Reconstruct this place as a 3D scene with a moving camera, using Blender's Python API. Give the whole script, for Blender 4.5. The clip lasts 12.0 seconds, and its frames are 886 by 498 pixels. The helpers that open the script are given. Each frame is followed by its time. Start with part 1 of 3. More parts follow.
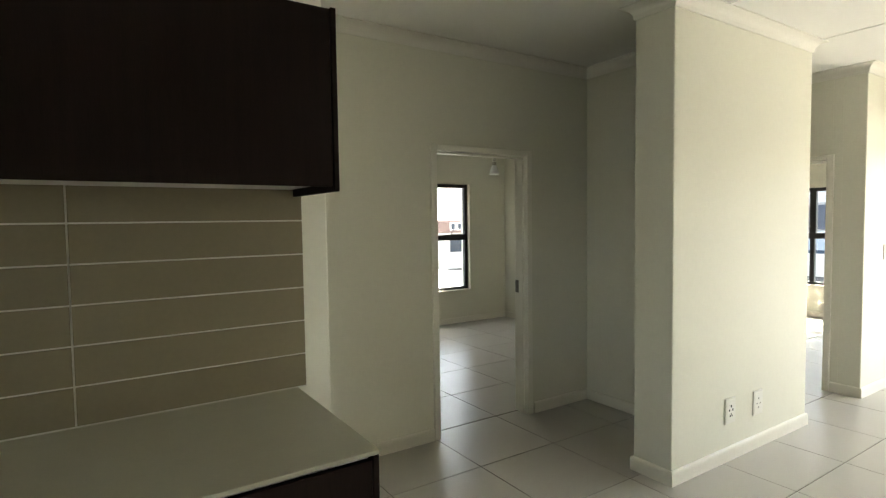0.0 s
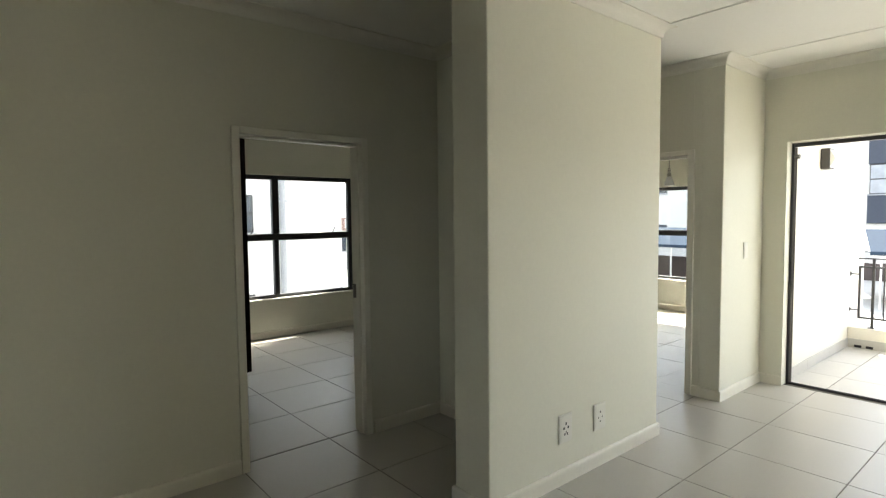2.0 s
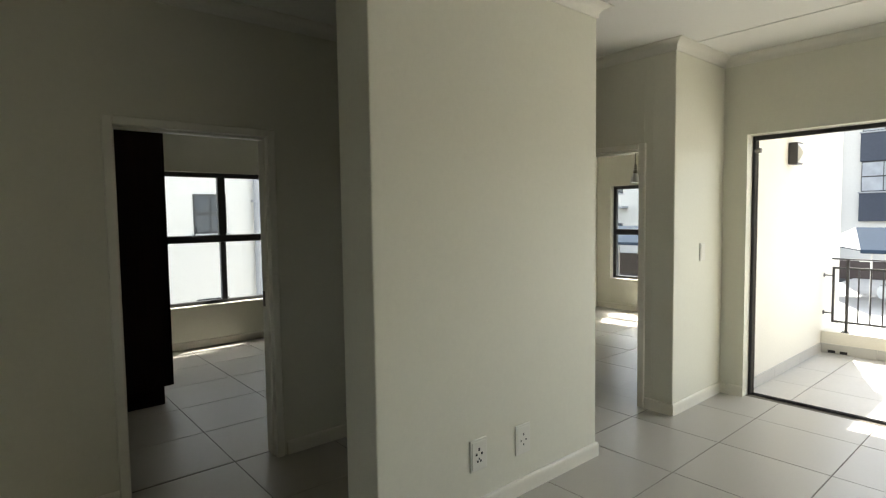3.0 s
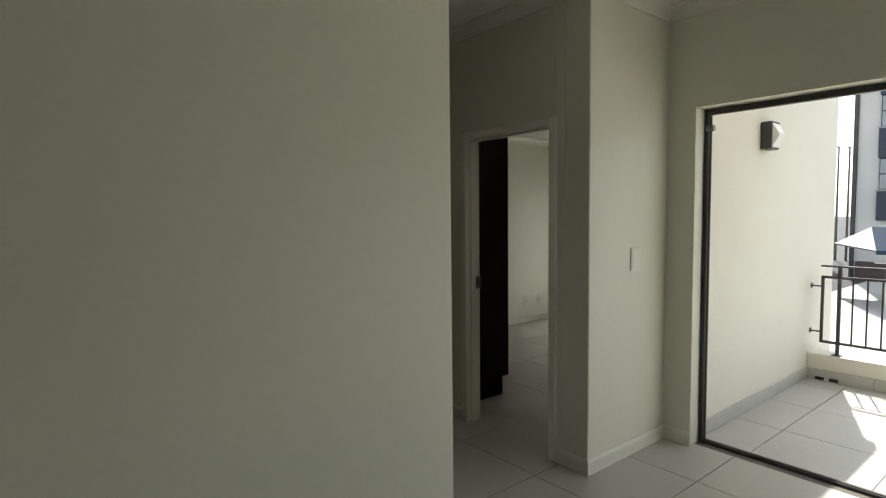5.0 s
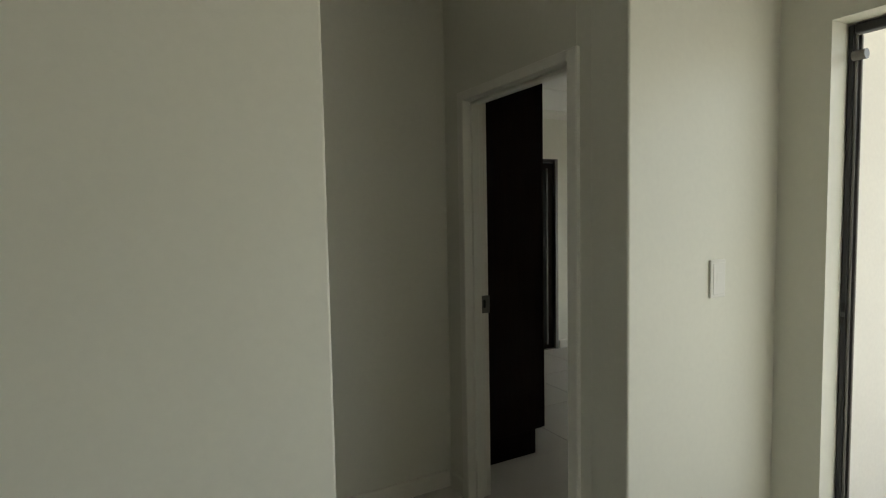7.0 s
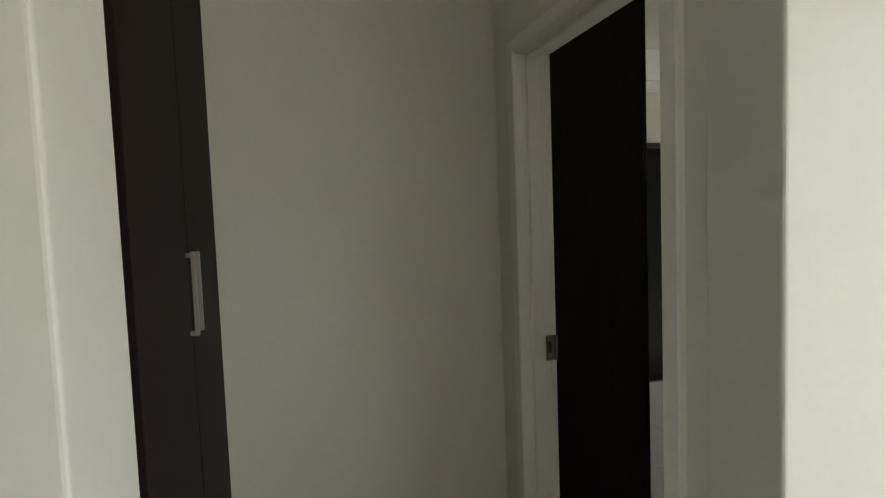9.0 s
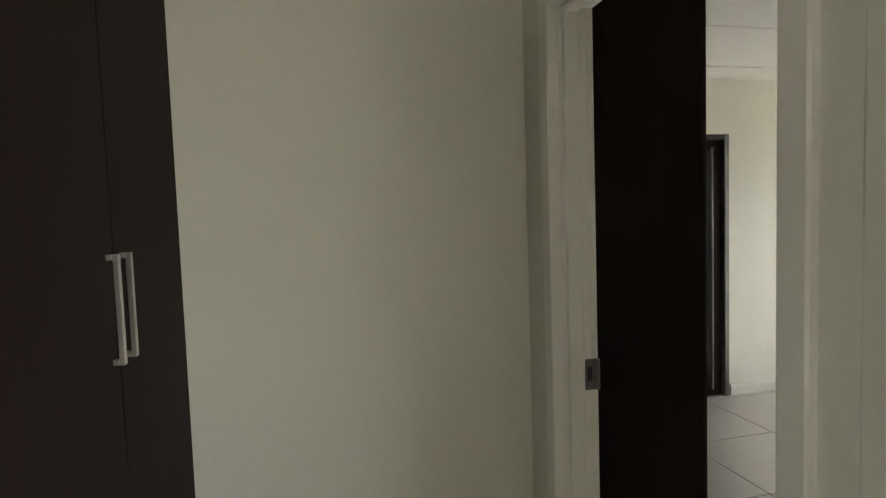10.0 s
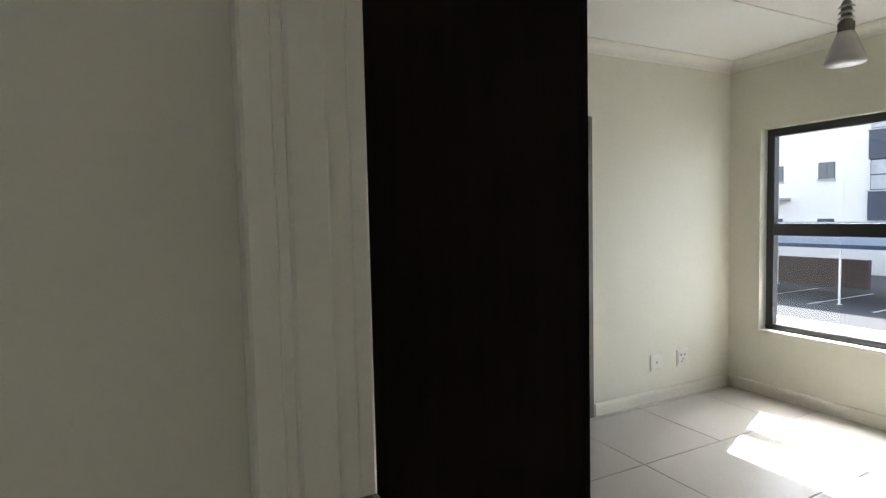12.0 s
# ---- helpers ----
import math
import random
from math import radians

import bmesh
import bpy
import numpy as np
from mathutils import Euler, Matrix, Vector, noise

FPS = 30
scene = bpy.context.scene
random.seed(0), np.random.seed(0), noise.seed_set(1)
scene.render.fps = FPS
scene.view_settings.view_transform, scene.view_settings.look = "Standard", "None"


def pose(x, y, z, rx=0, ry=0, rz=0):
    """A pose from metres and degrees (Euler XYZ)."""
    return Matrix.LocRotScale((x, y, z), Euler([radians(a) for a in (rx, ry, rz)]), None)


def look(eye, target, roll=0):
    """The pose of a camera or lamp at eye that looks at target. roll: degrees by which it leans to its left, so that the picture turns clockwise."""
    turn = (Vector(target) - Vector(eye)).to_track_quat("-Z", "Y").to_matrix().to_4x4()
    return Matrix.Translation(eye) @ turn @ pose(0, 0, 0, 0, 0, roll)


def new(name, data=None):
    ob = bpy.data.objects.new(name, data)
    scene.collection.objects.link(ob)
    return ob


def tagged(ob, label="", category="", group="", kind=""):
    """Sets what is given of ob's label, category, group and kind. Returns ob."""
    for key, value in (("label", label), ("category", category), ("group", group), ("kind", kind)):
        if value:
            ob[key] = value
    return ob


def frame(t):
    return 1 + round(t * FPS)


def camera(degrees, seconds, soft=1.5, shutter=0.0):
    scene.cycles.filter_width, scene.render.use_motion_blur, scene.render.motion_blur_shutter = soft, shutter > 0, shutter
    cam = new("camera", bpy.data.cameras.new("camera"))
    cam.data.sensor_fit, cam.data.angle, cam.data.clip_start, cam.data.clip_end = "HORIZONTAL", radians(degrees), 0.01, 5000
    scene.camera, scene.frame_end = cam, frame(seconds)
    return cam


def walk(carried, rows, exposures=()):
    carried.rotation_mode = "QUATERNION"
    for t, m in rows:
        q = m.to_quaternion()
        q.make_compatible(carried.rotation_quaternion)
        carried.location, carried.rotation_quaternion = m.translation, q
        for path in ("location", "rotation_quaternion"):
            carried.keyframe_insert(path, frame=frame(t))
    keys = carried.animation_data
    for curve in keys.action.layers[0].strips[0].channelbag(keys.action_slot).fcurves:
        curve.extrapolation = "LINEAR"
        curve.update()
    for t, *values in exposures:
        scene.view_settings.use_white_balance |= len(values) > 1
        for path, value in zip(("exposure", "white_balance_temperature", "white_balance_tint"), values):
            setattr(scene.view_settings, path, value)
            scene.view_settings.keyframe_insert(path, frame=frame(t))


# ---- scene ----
cam = camera(78.5, 12.0, soft=1.25)
PATH = [
    (0, (-0.235, -0.057, 1.557), (0.862, 1.612, 1.452), -0.8),
    (0.5, (-0.029, -0.063, 1.539), (1.097, 1.586, 1.434), -0.9),
    (1, (0.189, -0.087, 1.543), (1.376, 1.519, 1.434), -0.8),
    (1.5, (0.418, -0.092, 1.521), (1.661, 1.472, 1.414), -0.8),
    (2, (0.657, -0.107, 1.545), (1.941, 1.422, 1.425), -0.6),
    (2.5, (0.979, -0.14, 1.529), (2.274, 1.38, 1.413), -0.8),
    (3, (1.274, -0.168, 1.543), (2.566, 1.354, 1.42), -0.8),
    (5, (2.645, -0.058, 1.52), (3.9, 1.494, 1.389), -0.6),
    (5.5, (2.965, 0.051, 1.521), (4.183, 1.632, 1.391), -0.7),
    (6, (3.266, 0.18, 1.5), (4.419, 1.81, 1.379), -0.8),
    (6.5, (3.558, 0.344, 1.502), (4.6, 2.046, 1.367), -1.1),
    (7, (3.812, 0.509, 1.49), (4.759, 2.265, 1.356), -1.1),
    (9, (4.447, 1.105, 1.503), (4.975, 3.03, 1.374), -2.1),
    (9.5, (4.509, 1.258, 1.496), (4.986, 3.196, 1.369), -2.0),
    (10, (4.565, 1.442, 1.481), (5.009, 3.388, 1.359), -1.9),
    (10.5, (4.641, 1.641, 1.464), (5.09, 3.586, 1.343), -1.9),
    (11, (4.797, 1.899, 1.412), (5.362, 3.815, 1.303), -1.9),
    (11.5, (4.952, 2.069, 1.396), (5.696, 3.922, 1.281), -1.6),
    (12, (5.116, 2.223, 1.396), (6.011, 4.007, 1.275), -1.3),
]
walk(cam, [(t, look(eye, target, roll)) for t, eye, target, roll in PATH],
     exposures=[(0, 3.45, 6900, 7.5), (0.5, 3.3, 6800, 7), (2, 2.7, 6700, 7), (3, 2.22, 6700, 7), (5, 1.3, 6600, 5), (6, 1.32, 6500, 5), (7, 1.65, 6500, 5.5), (9, 2.25, 6350, 11), (10, 2.7, 6400, 12.5), (10.5, 2.9, 6200, 12.5), (11, 2.95, 6150, 13), (12, 2.52, 6100, 13)])

# ---- light ----
SUN_DIR = Vector((0.68, 0.265, 1.0)).normalized()
world = bpy.data.worlds.new("sky")
scene.world = world
world.use_nodes = True
wn = world.node_tree
sky = wn.nodes.new("ShaderNodeTexSky")
sky.sky_type = "NISHITA"
sky.sun_disc = False
sky.sun_elevation = math.asin(SUN_DIR.z)
sky.sun_rotation = math.atan2(SUN_DIR.x, SUN_DIR.y)
wn.nodes["Background"].inputs["Strength"].default_value = 0.15
haze = wn.nodes.new("ShaderNodeHueSaturation")
haze.inputs["Saturation"].default_value = 0.45
wn.links.new(sky.outputs["Color"], haze.inputs["Color"])
wn.links.new(haze.outputs["Color"], wn.nodes["Background"].inputs["Color"])
sun = new("sun", bpy.data.lights.new("sun", "SUN"))
sun.data.energy = 3.4
sun.data.angle = radians(0.5)
sun.data.color = (1.0, 0.97, 0.92)
sun.matrix_world = look(SUN_DIR * 50, (0, 0, 0))


# ---- materials ----
def mat(name, color, rough=0.5, metal=0.0, vary=0.06, scale=6.0, fine=60.0, bump=0.0, per_object=0.0, spec=0.5, stretch=(1, 1, 1)):
    """Plain surface with drift of tone at two scales and fine relief."""
    m = bpy.data.materials.new(name)
    m.use_nodes = True
    nt = m.node_tree
    b = nt.nodes["Principled BSDF"]
    b.inputs["Roughness"].default_value = rough
    b.inputs["Metallic"].default_value = metal
    b.inputs["Specular IOR Level"].default_value = spec
    geo = nt.nodes.new("ShaderNodeNewGeometry")
    mp = nt.nodes.new("ShaderNodeMapping")
    mp.inputs["Scale"].default_value = stretch
    nt.links.new(geo.outputs["Position"], mp.inputs["Vector"])
    big = nt.nodes.new("ShaderNodeTexNoise")
    big.inputs["Scale"].default_value = scale
    big.inputs["Detail"].default_value = 4
    small = nt.nodes.new("ShaderNodeTexNoise")
    small.inputs["Scale"].default_value = fine
    small.inputs["Detail"].default_value = 3
    for n in (big, small):
        nt.links.new(mp.outputs["Vector"], n.inputs["Vector"])
    add = nt.nodes.new("ShaderNodeMath")
    add.operation = "ADD"
    nt.links.new(big.outputs["Fac"], add.inputs[0])
    nt.links.new(small.outputs["Fac"], add.inputs[1])
    last = add
    if per_object:
        info = nt.nodes.new("ShaderNodeObjectInfo")
        mul = nt.nodes.new("ShaderNodeMath")
        mul.operation = "MULTIPLY_ADD"
        mul.inputs[1].default_value = per_object
        nt.links.new(info.outputs["Random"], mul.inputs[0])
        nt.links.new(add.outputs[0], mul.inputs[2])
        last = mul
    ramp = nt.nodes.new("ShaderNodeMapRange")
    ramp.inputs["From Min"].default_value = 0.6
    ramp.inputs["From Max"].default_value = 1.4 + per_object
    ramp.inputs["To Min"].default_value = 1 - vary
    ramp.inputs["To Max"].default_value = 1 + vary
    nt.links.new(last.outputs[0], ramp.inputs["Value"])
    mix = nt.nodes.new("ShaderNodeVectorMath")
    mix.operation = "SCALE"
    mix.inputs[0].default_value = color
    nt.links.new(ramp.outputs["Result"], mix.inputs["Scale"])
    nt.links.new(mix.outputs["Vector"], b.inputs["Base Color"])
    rr = nt.nodes.new("ShaderNodeMapRange")
    rr.inputs["To Min"].default_value = max(0.02, rough - 0.03)
    rr.inputs["To Max"].default_value = min(1, rough + 0.03)
    nt.links.new(big.outputs["Fac"], rr.inputs["Value"])
    nt.links.new(rr.outputs["Result"], b.inputs["Roughness"])
    if bump:
        bp = nt.nodes.new("ShaderNodeBump")
        bp.inputs["Strength"].default_value = bump
        bp.inputs["Distance"].default_value = 0.004
        nt.links.new(add.outputs[0], bp.inputs["Height"])
        nt.links.new(bp.outputs["Normal"], b.inputs["Normal"])
    return m


PAINT = mat("wall_paint", (0.738, 0.721, 0.606), 0.55, vary=0.025, scale=1.5, fine=45, bump=0.08)
OUTPAINT = mat("outside_render", (0.80, 0.76, 0.66), 0.8, vary=0.04, scale=1.5, fine=50, bump=0.25)
CEIL = mat("ceiling_paint", (0.86, 0.85, 0.80), 0.7, vary=0.015, scale=1.2, fine=40, bump=0.05)
TRIM = mat("trim_gloss_paint", (0.78, 0.75, 0.65), 0.4, vary=0.03, scale=5, fine=50, bump=0.05)
FRAME = mat("door_frame_enamel", (0.82, 0.795, 0.70), 0.34, vary=0.03, scale=5, fine=50, bump=0.04)
TILE = mat("porcelain_tile", (0.495, 0.47, 0.42), 0.325, vary=0.04, scale=1.3, fine=60, bump=0.01, per_object=0.5, spec=0.3)
OUTTILE = mat("balcony_tile", (0.52, 0.50, 0.46), 0.45, vary=0.07, scale=4, fine=35, bump=0.03, per_object=0.35)
GROUT = mat("grout", (0.14, 0.125, 0.105), 0.9, vary=0.15, scale=8, fine=90)
SPLASH = mat("taupe_wall_tile", (0.185, 0.157, 0.095), 0.33, vary=0.08, scale=5, fine=60, bump=0.03, per_object=0.3)
LGROUT = mat("pale_grout", (0.62, 0.60, 0.53), 0.85, vary=0.06, scale=9, fine=90)
STONE = mat("engineered_stone", (0.46, 0.445, 0.34), 0.36, vary=0.05, scale=12, fine=220)
WENGE = mat("dark_wood_veneer", (0.0150, 0.0088, 0.0072), 0.55, vary=0.35, scale=3, fine=40, bump=0.05, spec=0.07, stretch=(14, 14, 0.7))
MELA = mat("white_board", (0.75, 0.74, 0.70), 0.45, vary=0.02)
ALU = mat("charcoal_aluminium", (0.028, 0.028, 0.03), 0.4, vary=0.1, scale=8, fine=80)
STEEL = mat("brushed_steel", (0.62, 0.60, 0.56), 0.32, 1.0, vary=0.1, fine=120, stretch=(1, 1, 0.1))
DULL = mat("dull_metal", (0.20, 0.19, 0.175), 0.45, 0.8, vary=0.15)
RAILM = mat("rail_paint", (0.055, 0.052, 0.05), 0.5, vary=0.15)
PLAST = mat("white_plastic", (0.76, 0.74, 0.66), 0.35, vary=0.02)
HOLE = mat("socket_hole", (0.02, 0.02, 0.02), 0.7)
RUBBER = mat("grey_flex", (0.36, 0.34, 0.28), 0.6)
BULB = mat("frosted_bulb", (0.90, 0.89, 0.86), 0.25, vary=0.02)
LENS = mat("lamp_diffuser", (0.84, 0.83, 0.79), 0.3, vary=0.03)
ASPH = mat("asphalt", (0.058, 0.058, 0.058), 0.9, vary=0.12, scale=0.6, fine=6)
PAVE = mat("concrete_paving", (0.55, 0.53, 0.49), 0.85, vary=0.1, scale=1, fine=30, bump=0.1)
BRICKPAVE = mat("grey_block_paving", (0.27, 0.26, 0.24), 0.85, vary=0.12, scale=1, fine=20)
LINE = mat("road_paint", (0.6, 0.6, 0.58), 0.7, vary=0.15)
BWHITE = mat("white_facade", (0.62, 0.60, 0.56), 0.85, vary=0.04, scale=0.4, fine=8, bump=0.1)
BNAVY = mat("navy_facade", (0.047, 0.055, 0.075), 0.75, vary=0.1, scale=0.5, fine=8, bump=0.1)
BGREY = mat("grey_facade", (0.33, 0.33, 0.34), 0.8, vary=0.08, scale=0.5, fine=8)
BBROWN = mat("brown_face_brick", (0.085, 0.065, 0.058), 0.85, vary=0.2, scale=1.5, fine=8)
BLUER = mat("blue_sheet_roof", (0.028, 0.043, 0.066), 0.85, vary=0.1, scale=0.5, fine=10, spec=0.1)
ROOFT = mat("roof_sheet", (0.20, 0.13, 0.11), 0.7, vary=0.15, scale=0.5, fine=10)
CARW = mat("car_paint", (0.55, 0.56, 0.57), 0.2, vary=0.02)
TYRE = mat("tyre", (0.02, 0.02, 0.02), 0.8)


def glass(name, tint, rough=0.0):
    m = bpy.data.materials.new(name)
    m.use_nodes = True
    nt = m.node_tree
    b = nt.nodes["Principled BSDF"]
    b.inputs["Base Color"].default_value = (*tint, 1)
    b.inputs["Roughness"].default_value = rough
    b.inputs["Transmission Weight"].default_value = 1.0
    b.inputs["IOR"].default_value = 1.45
    return m


CORN = mat("cornice_paint", (0.80, 0.78, 0.70), 0.65, vary=0.02, scale=1.2, fine=40, bump=0.04)
GLASS = glass("window_glass", (0.97, 0.99, 0.98))
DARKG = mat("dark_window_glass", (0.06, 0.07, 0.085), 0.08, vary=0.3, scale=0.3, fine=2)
# Paler base colour stands in for sky mirrored in the strip-window panes.
SKYG = mat("sky_painted_window_glass", (0.30, 0.32, 0.35), 0.06, vary=0.25, scale=0.3, fine=2)
DOORG = mat("black_glass", (0.006, 0.006, 0.006), 0.33, vary=0.1, spec=0.15)


# ---- builders ----
def box(bm, a, b, bev=0.0, seg=1):
    """An axis-aligned block from corner a to corner b, with rounded edges if asked."""
    lo = [min(p, q) for p, q in zip(a, b)]
    hi = [max(p, q) for p, q in zip(a, b)]
    r = bmesh.ops.create_cube(bm, size=1.0)
    vs = r["verts"]
    for v in vs:
        v.co = Vector([lo[i] + (v.co[i] + 0.5) * (hi[i] - lo[i]) for i in range(3)])
    if bev:
        es = list({e for v in vs for e in v.link_edges})
        bmesh.ops.bevel(bm, geom=es, offset=bev, segments=seg, affect="EDGES", profile=0.5)
    return bm


def cyl(bm, p, q, r1, r2=None, n=16, caps=True):
    """A tapered rod from p to q."""
    p, q = Vector(p), Vector(q)
    d = q - p
    m = Matrix.Translation((p + q) / 2) @ d.to_track_quat("Z", "Y").to_matrix().to_4x4()
    bmesh.ops.create_cone(bm, cap_ends=caps, segments=n, radius1=r1, radius2=r1 if r2 is None else r2, depth=d.length, matrix=m)
    return bm


def lathe(bm, centre, profile, n=24):
    """A turned shape: profile is a short list of (radius, height)."""
    rings = []
    for r, z in profile:
        rings.append([bm.verts.new((centre[0] + r * math.cos(2 * math.pi * i / n), centre[1] + r * math.sin(2 * math.pi * i / n), centre[2] + z)) for i in range(n)])
    for a, b in zip(rings, rings[1:]):
        for i in range(n):
            f = bm.faces.new((a[i], a[(i + 1) % n], b[(i + 1) % n], b[i]))
            f.smooth = True
    bm.faces.new(rings[0][::-1])
    bm.faces.new(rings[-1])
    return bm


def mesh_of(name, bm, material):
    me = bpy.data.meshes.new(name)
    bmesh.ops.recalc_face_normals(bm, faces=bm.faces)
    bm.to_mesh(me)
    bm.free()
    me.materials.append(material)
    return me


def part(name, bm, material, parent, label=""):
    ob = new(name, mesh_of(name, bm, material))
    ob.parent = parent
    if parent is not None:
        ob.matrix_parent_inverse = parent.matrix_world.inverted()
    return tagged(ob, label) if label else ob


def thing(name, at, label, category, group="", kind=""):
    ob = new(name)
    ob.empty_display_size = 0.1
    ob.location = at
    ob.matrix_world = Matrix.Translation(at)
    return tagged(ob, label, category, group, kind)


def structure(name, bm, material, label, category):
    ob = new(name, mesh_of(name, bm, material))
    return tagged(ob, label, category, kind="structure")


def B(*boxes, bev=0.0, seg=1):
    bm = bmesh.new()
    for a, b in boxes:
        box(bm, a, b, bev, seg)
    return bm


# ---- plan (metres) ----
H = 2.80            # ceiling of the living room and bedroom one
H2 = 2.52           # ceiling of bedroom two
YD = 3.14           # wall with the first bedroom door
XS0, XS1, YS, YSB = 2.54, 4.19, 1.79, 2.05   # stub wall
XA = 3.337          # end of the alcove
YP = 3.04           # end of the passage
XP = 5.203           # wall with the second bedroom door
YN = 1.795           # short return beside the balcony door
XB = 6.035          # balcony wall
Y2, X2 = 5.03, 9.05  # bedroom two, far wall and window wall
Y1, X1 = 6.66, 5.05  # bedroom one
X1W = 5.37          # bedroom one, wider beside the window
T = 2.95            # top of all walls


def wall_run(name, boxes, label="cream painted plaster wall, smooth and plain", material=PAINT):
    return structure(name, B(*boxes, bev=0.008 if len(boxes) == 1 else 0.0, seg=3), material, label, "wall")


wall_run("wall_kitchen", [((-2.6, 2.06, -0.1), (0.59, 2.17, T))], "cream plaster wall behind the kitchen counter")
wall_run("wall_kitchen_return", [((0.46, 2.17, -0.1), (0.588, 3.142, T))])
wall_run("wall_bedroom_one", [((0.3, YD, -0.1), (1.785, 3.27, T)), ((2.70, YD, -0.1), (XA + 0.01, 3.27, T)), ((1.785, YD, 2.085), (2.70, 3.27, T))], "cream plaster wall with an open doorway to a bedroom")
wall_run("wall_stub", [((XS0, YS, -0.1), (XS1, YSB, T))], "cream plaster stub wall with two socket plates")
wall_run("wall_alcove", [((XA, YSB, -0.1), (XA + 0.11, YD, T))])
wall_run("wall_passage_end", [((XA + 0.01, YP, -0.1), (XP + 0.13, 3.27, T))], "cream plaster wall closing the short passage")
wall_run("wall_bedroom_two", [((XP, 2.87, -0.1), (XP + 0.13, YP + 0.002, T)), ((XP + 0.0015, 1.94, -0.1), (XP + 0.13, 2.04, T)), ((XP, 2.04, 2.06), (XP + 0.13, 2.87, T))], "cream plaster wall with an open doorway to a bedroom")
wall_run("wall_return", [((XP, YN, -0.1), (XB + 0.1, 1.97, T))], "cream plaster return wall with a light switch")
wall_run("wall_balcony", [((XB, 1.61, -0.1), (XB + 0.2, YN, T)), ((XB, -2.30, 2.162), (XB + 0.2, 1.61, T)), ((XB, -2.8, -0.1), (XB + 0.2, -2.30, T))], "cream plaster wall with a wide balcony doorway")
wall_run("wall_living_south", [((-2.6, -2.8, -0.1), (XB, -2.65, T))])
# The opening is assumed: it holds the unseen window that lights the kitchen side.
wall_run("wall_living_west", [((-2.75, -2.8, -0.1), (-2.6, -1.9, T)), ((-2.75, 0.1, -0.1), (-2.6, 2.17, T)), ((-2.75, -1.9, -0.1), (-2.6, 0.1, 0.9)), ((-2.75, -1.9, 2.1), (-2.6, 0.1, T))])
wall_run("wall_bedroom_one_west", [((1.62, 3.27, -0.1), (1.75, Y1 + 0.22, T))])
wall_run("wall_bedroom_one_window", [((1.75, Y1, -0.1), (2.45, Y1 + 0.22, T)), ((4.675, Y1, -0.1), (X1W, Y1 + 0.22, T)), ((2.45, Y1, -0.1), (4.675, Y1 + 0.22, 0.49)), ((2.45, Y1, 2.10), (4.675, Y1 + 0.22, T))], "cream plaster wall with a wide window")
wall_run("wall_between_bedrooms", [((X1, 3.27, -0.1), (XP + 0.13, Y2 + 0.14, T))])
wall_run("wall_bedroom_one_east", [((X1W, Y2 + 0.14, -0.1), (X1W + 0.2, Y1 + 0.22, T))])
wall_run("wall_bedroom_two_far", [((XP + 0.13, Y2, -0.1), (6.75, Y2 + 0.14, T)), ((7.64, Y2, -0.1), (X2 + 0.22, Y2 + 0.14, T)), ((6.75, Y2, 2.03), (7.64, Y2 + 0.14, T))], "cream plaster wall with socket plates and a dark door")
wall_run("wall_bedroom_two_window", [((X2, 4.78, -0.1), (X2 + 0.22, Y2, T)), ((X2, 1.974, -0.1), (X2 + 0.22, 3.30, T)), ((X2, 3.30, -0.1), (X2 + 0.22, 4.78, 0.48)), ((X2, 3.30, 1.98), (X2 + 0.22, 4.78, T))], "cream plaster wall with a wide window")
wall_run("wall_balcony_side", [((XB + 0.2, 1.68, -0.4), (X2 - 0.01, 1.972, T - 0.002))], "cream rendered outside wall beside the balcony", OUTPAINT)

structure("ceiling_living", B(((-2.75, -2.8, H), (XB + 0.2, 3.27, H + 0.12))), CEIL, "white flat board ceiling with thin cover strips", "ceiling")
structure("ceiling_bedroom_one", B(((1.62, 3.27, H), (X1W + 0.2, Y1 + 0.22, H + 0.12))), CEIL, "white flat board ceiling", "ceiling")
structure("ceiling_bedroom_two", B(((XP + 0.13, 1.97, H2), (X2, Y2, H2 + 0.12))), CEIL, "white flat board ceiling with a thin cover strip", "ceiling")
structure("roof_slab", B(((-2.75, -2.8, T), (7.85, Y1 + 0.22, T + 0.2)), ((7.85, 1.68, T), (X2 + 0.10, Y1 + 0.22, T + 0.2))), OUTPAINT, "flat concrete roof slab over the flat", "roof")


def strips(name, boxes):
    ob = structure(name, B(*boxes, bev=0.003), CEIL, "thin white cover strip on the ceiling joint", "cover strip")
    return ob


for xs in (0.55, 1.76, 2.97, 4.18, 5.39):
    strips("ceiling_strip", [((xs - 0.02, -2.65, H - 0.006), (xs + 0.02, YS if XS0 < xs < XS1 else (YN if xs > XP else 2.06), H))])
for ys in (3.0, 4.2):
    strips("ceiling_strip", [((XP + 0.13, ys - 0.02, H2 - 0.006), (X2, ys + 0.02, H2))])


def sweep(bm, p, q, n, prof, ext0=0.0, ext1=0.0):
    """A moulding along a wall from p to q; n is the way into the room; prof is (out, up) pairs; ext lengthens the far edge at corners by mitre."""
    p, q, n = Vector(p), Vector(q), Vector(n)
    d = (q - p).normalized()
    a = [bm.verts.new(p + n * o + Vector((0, 0, z)) - d * o * ext0) for o, z in prof]
    b = [bm.verts.new(q + n * o + Vector((0, 0, z)) + d * o * ext1) for o, z in prof]
    k = len(prof)
    for i in range(k):
        bm.faces.new((a[i], a[(i + 1) % k], b[(i + 1) % k], b[i]))
    bm.faces.new(a[::-1])
    bm.faces.new(b)


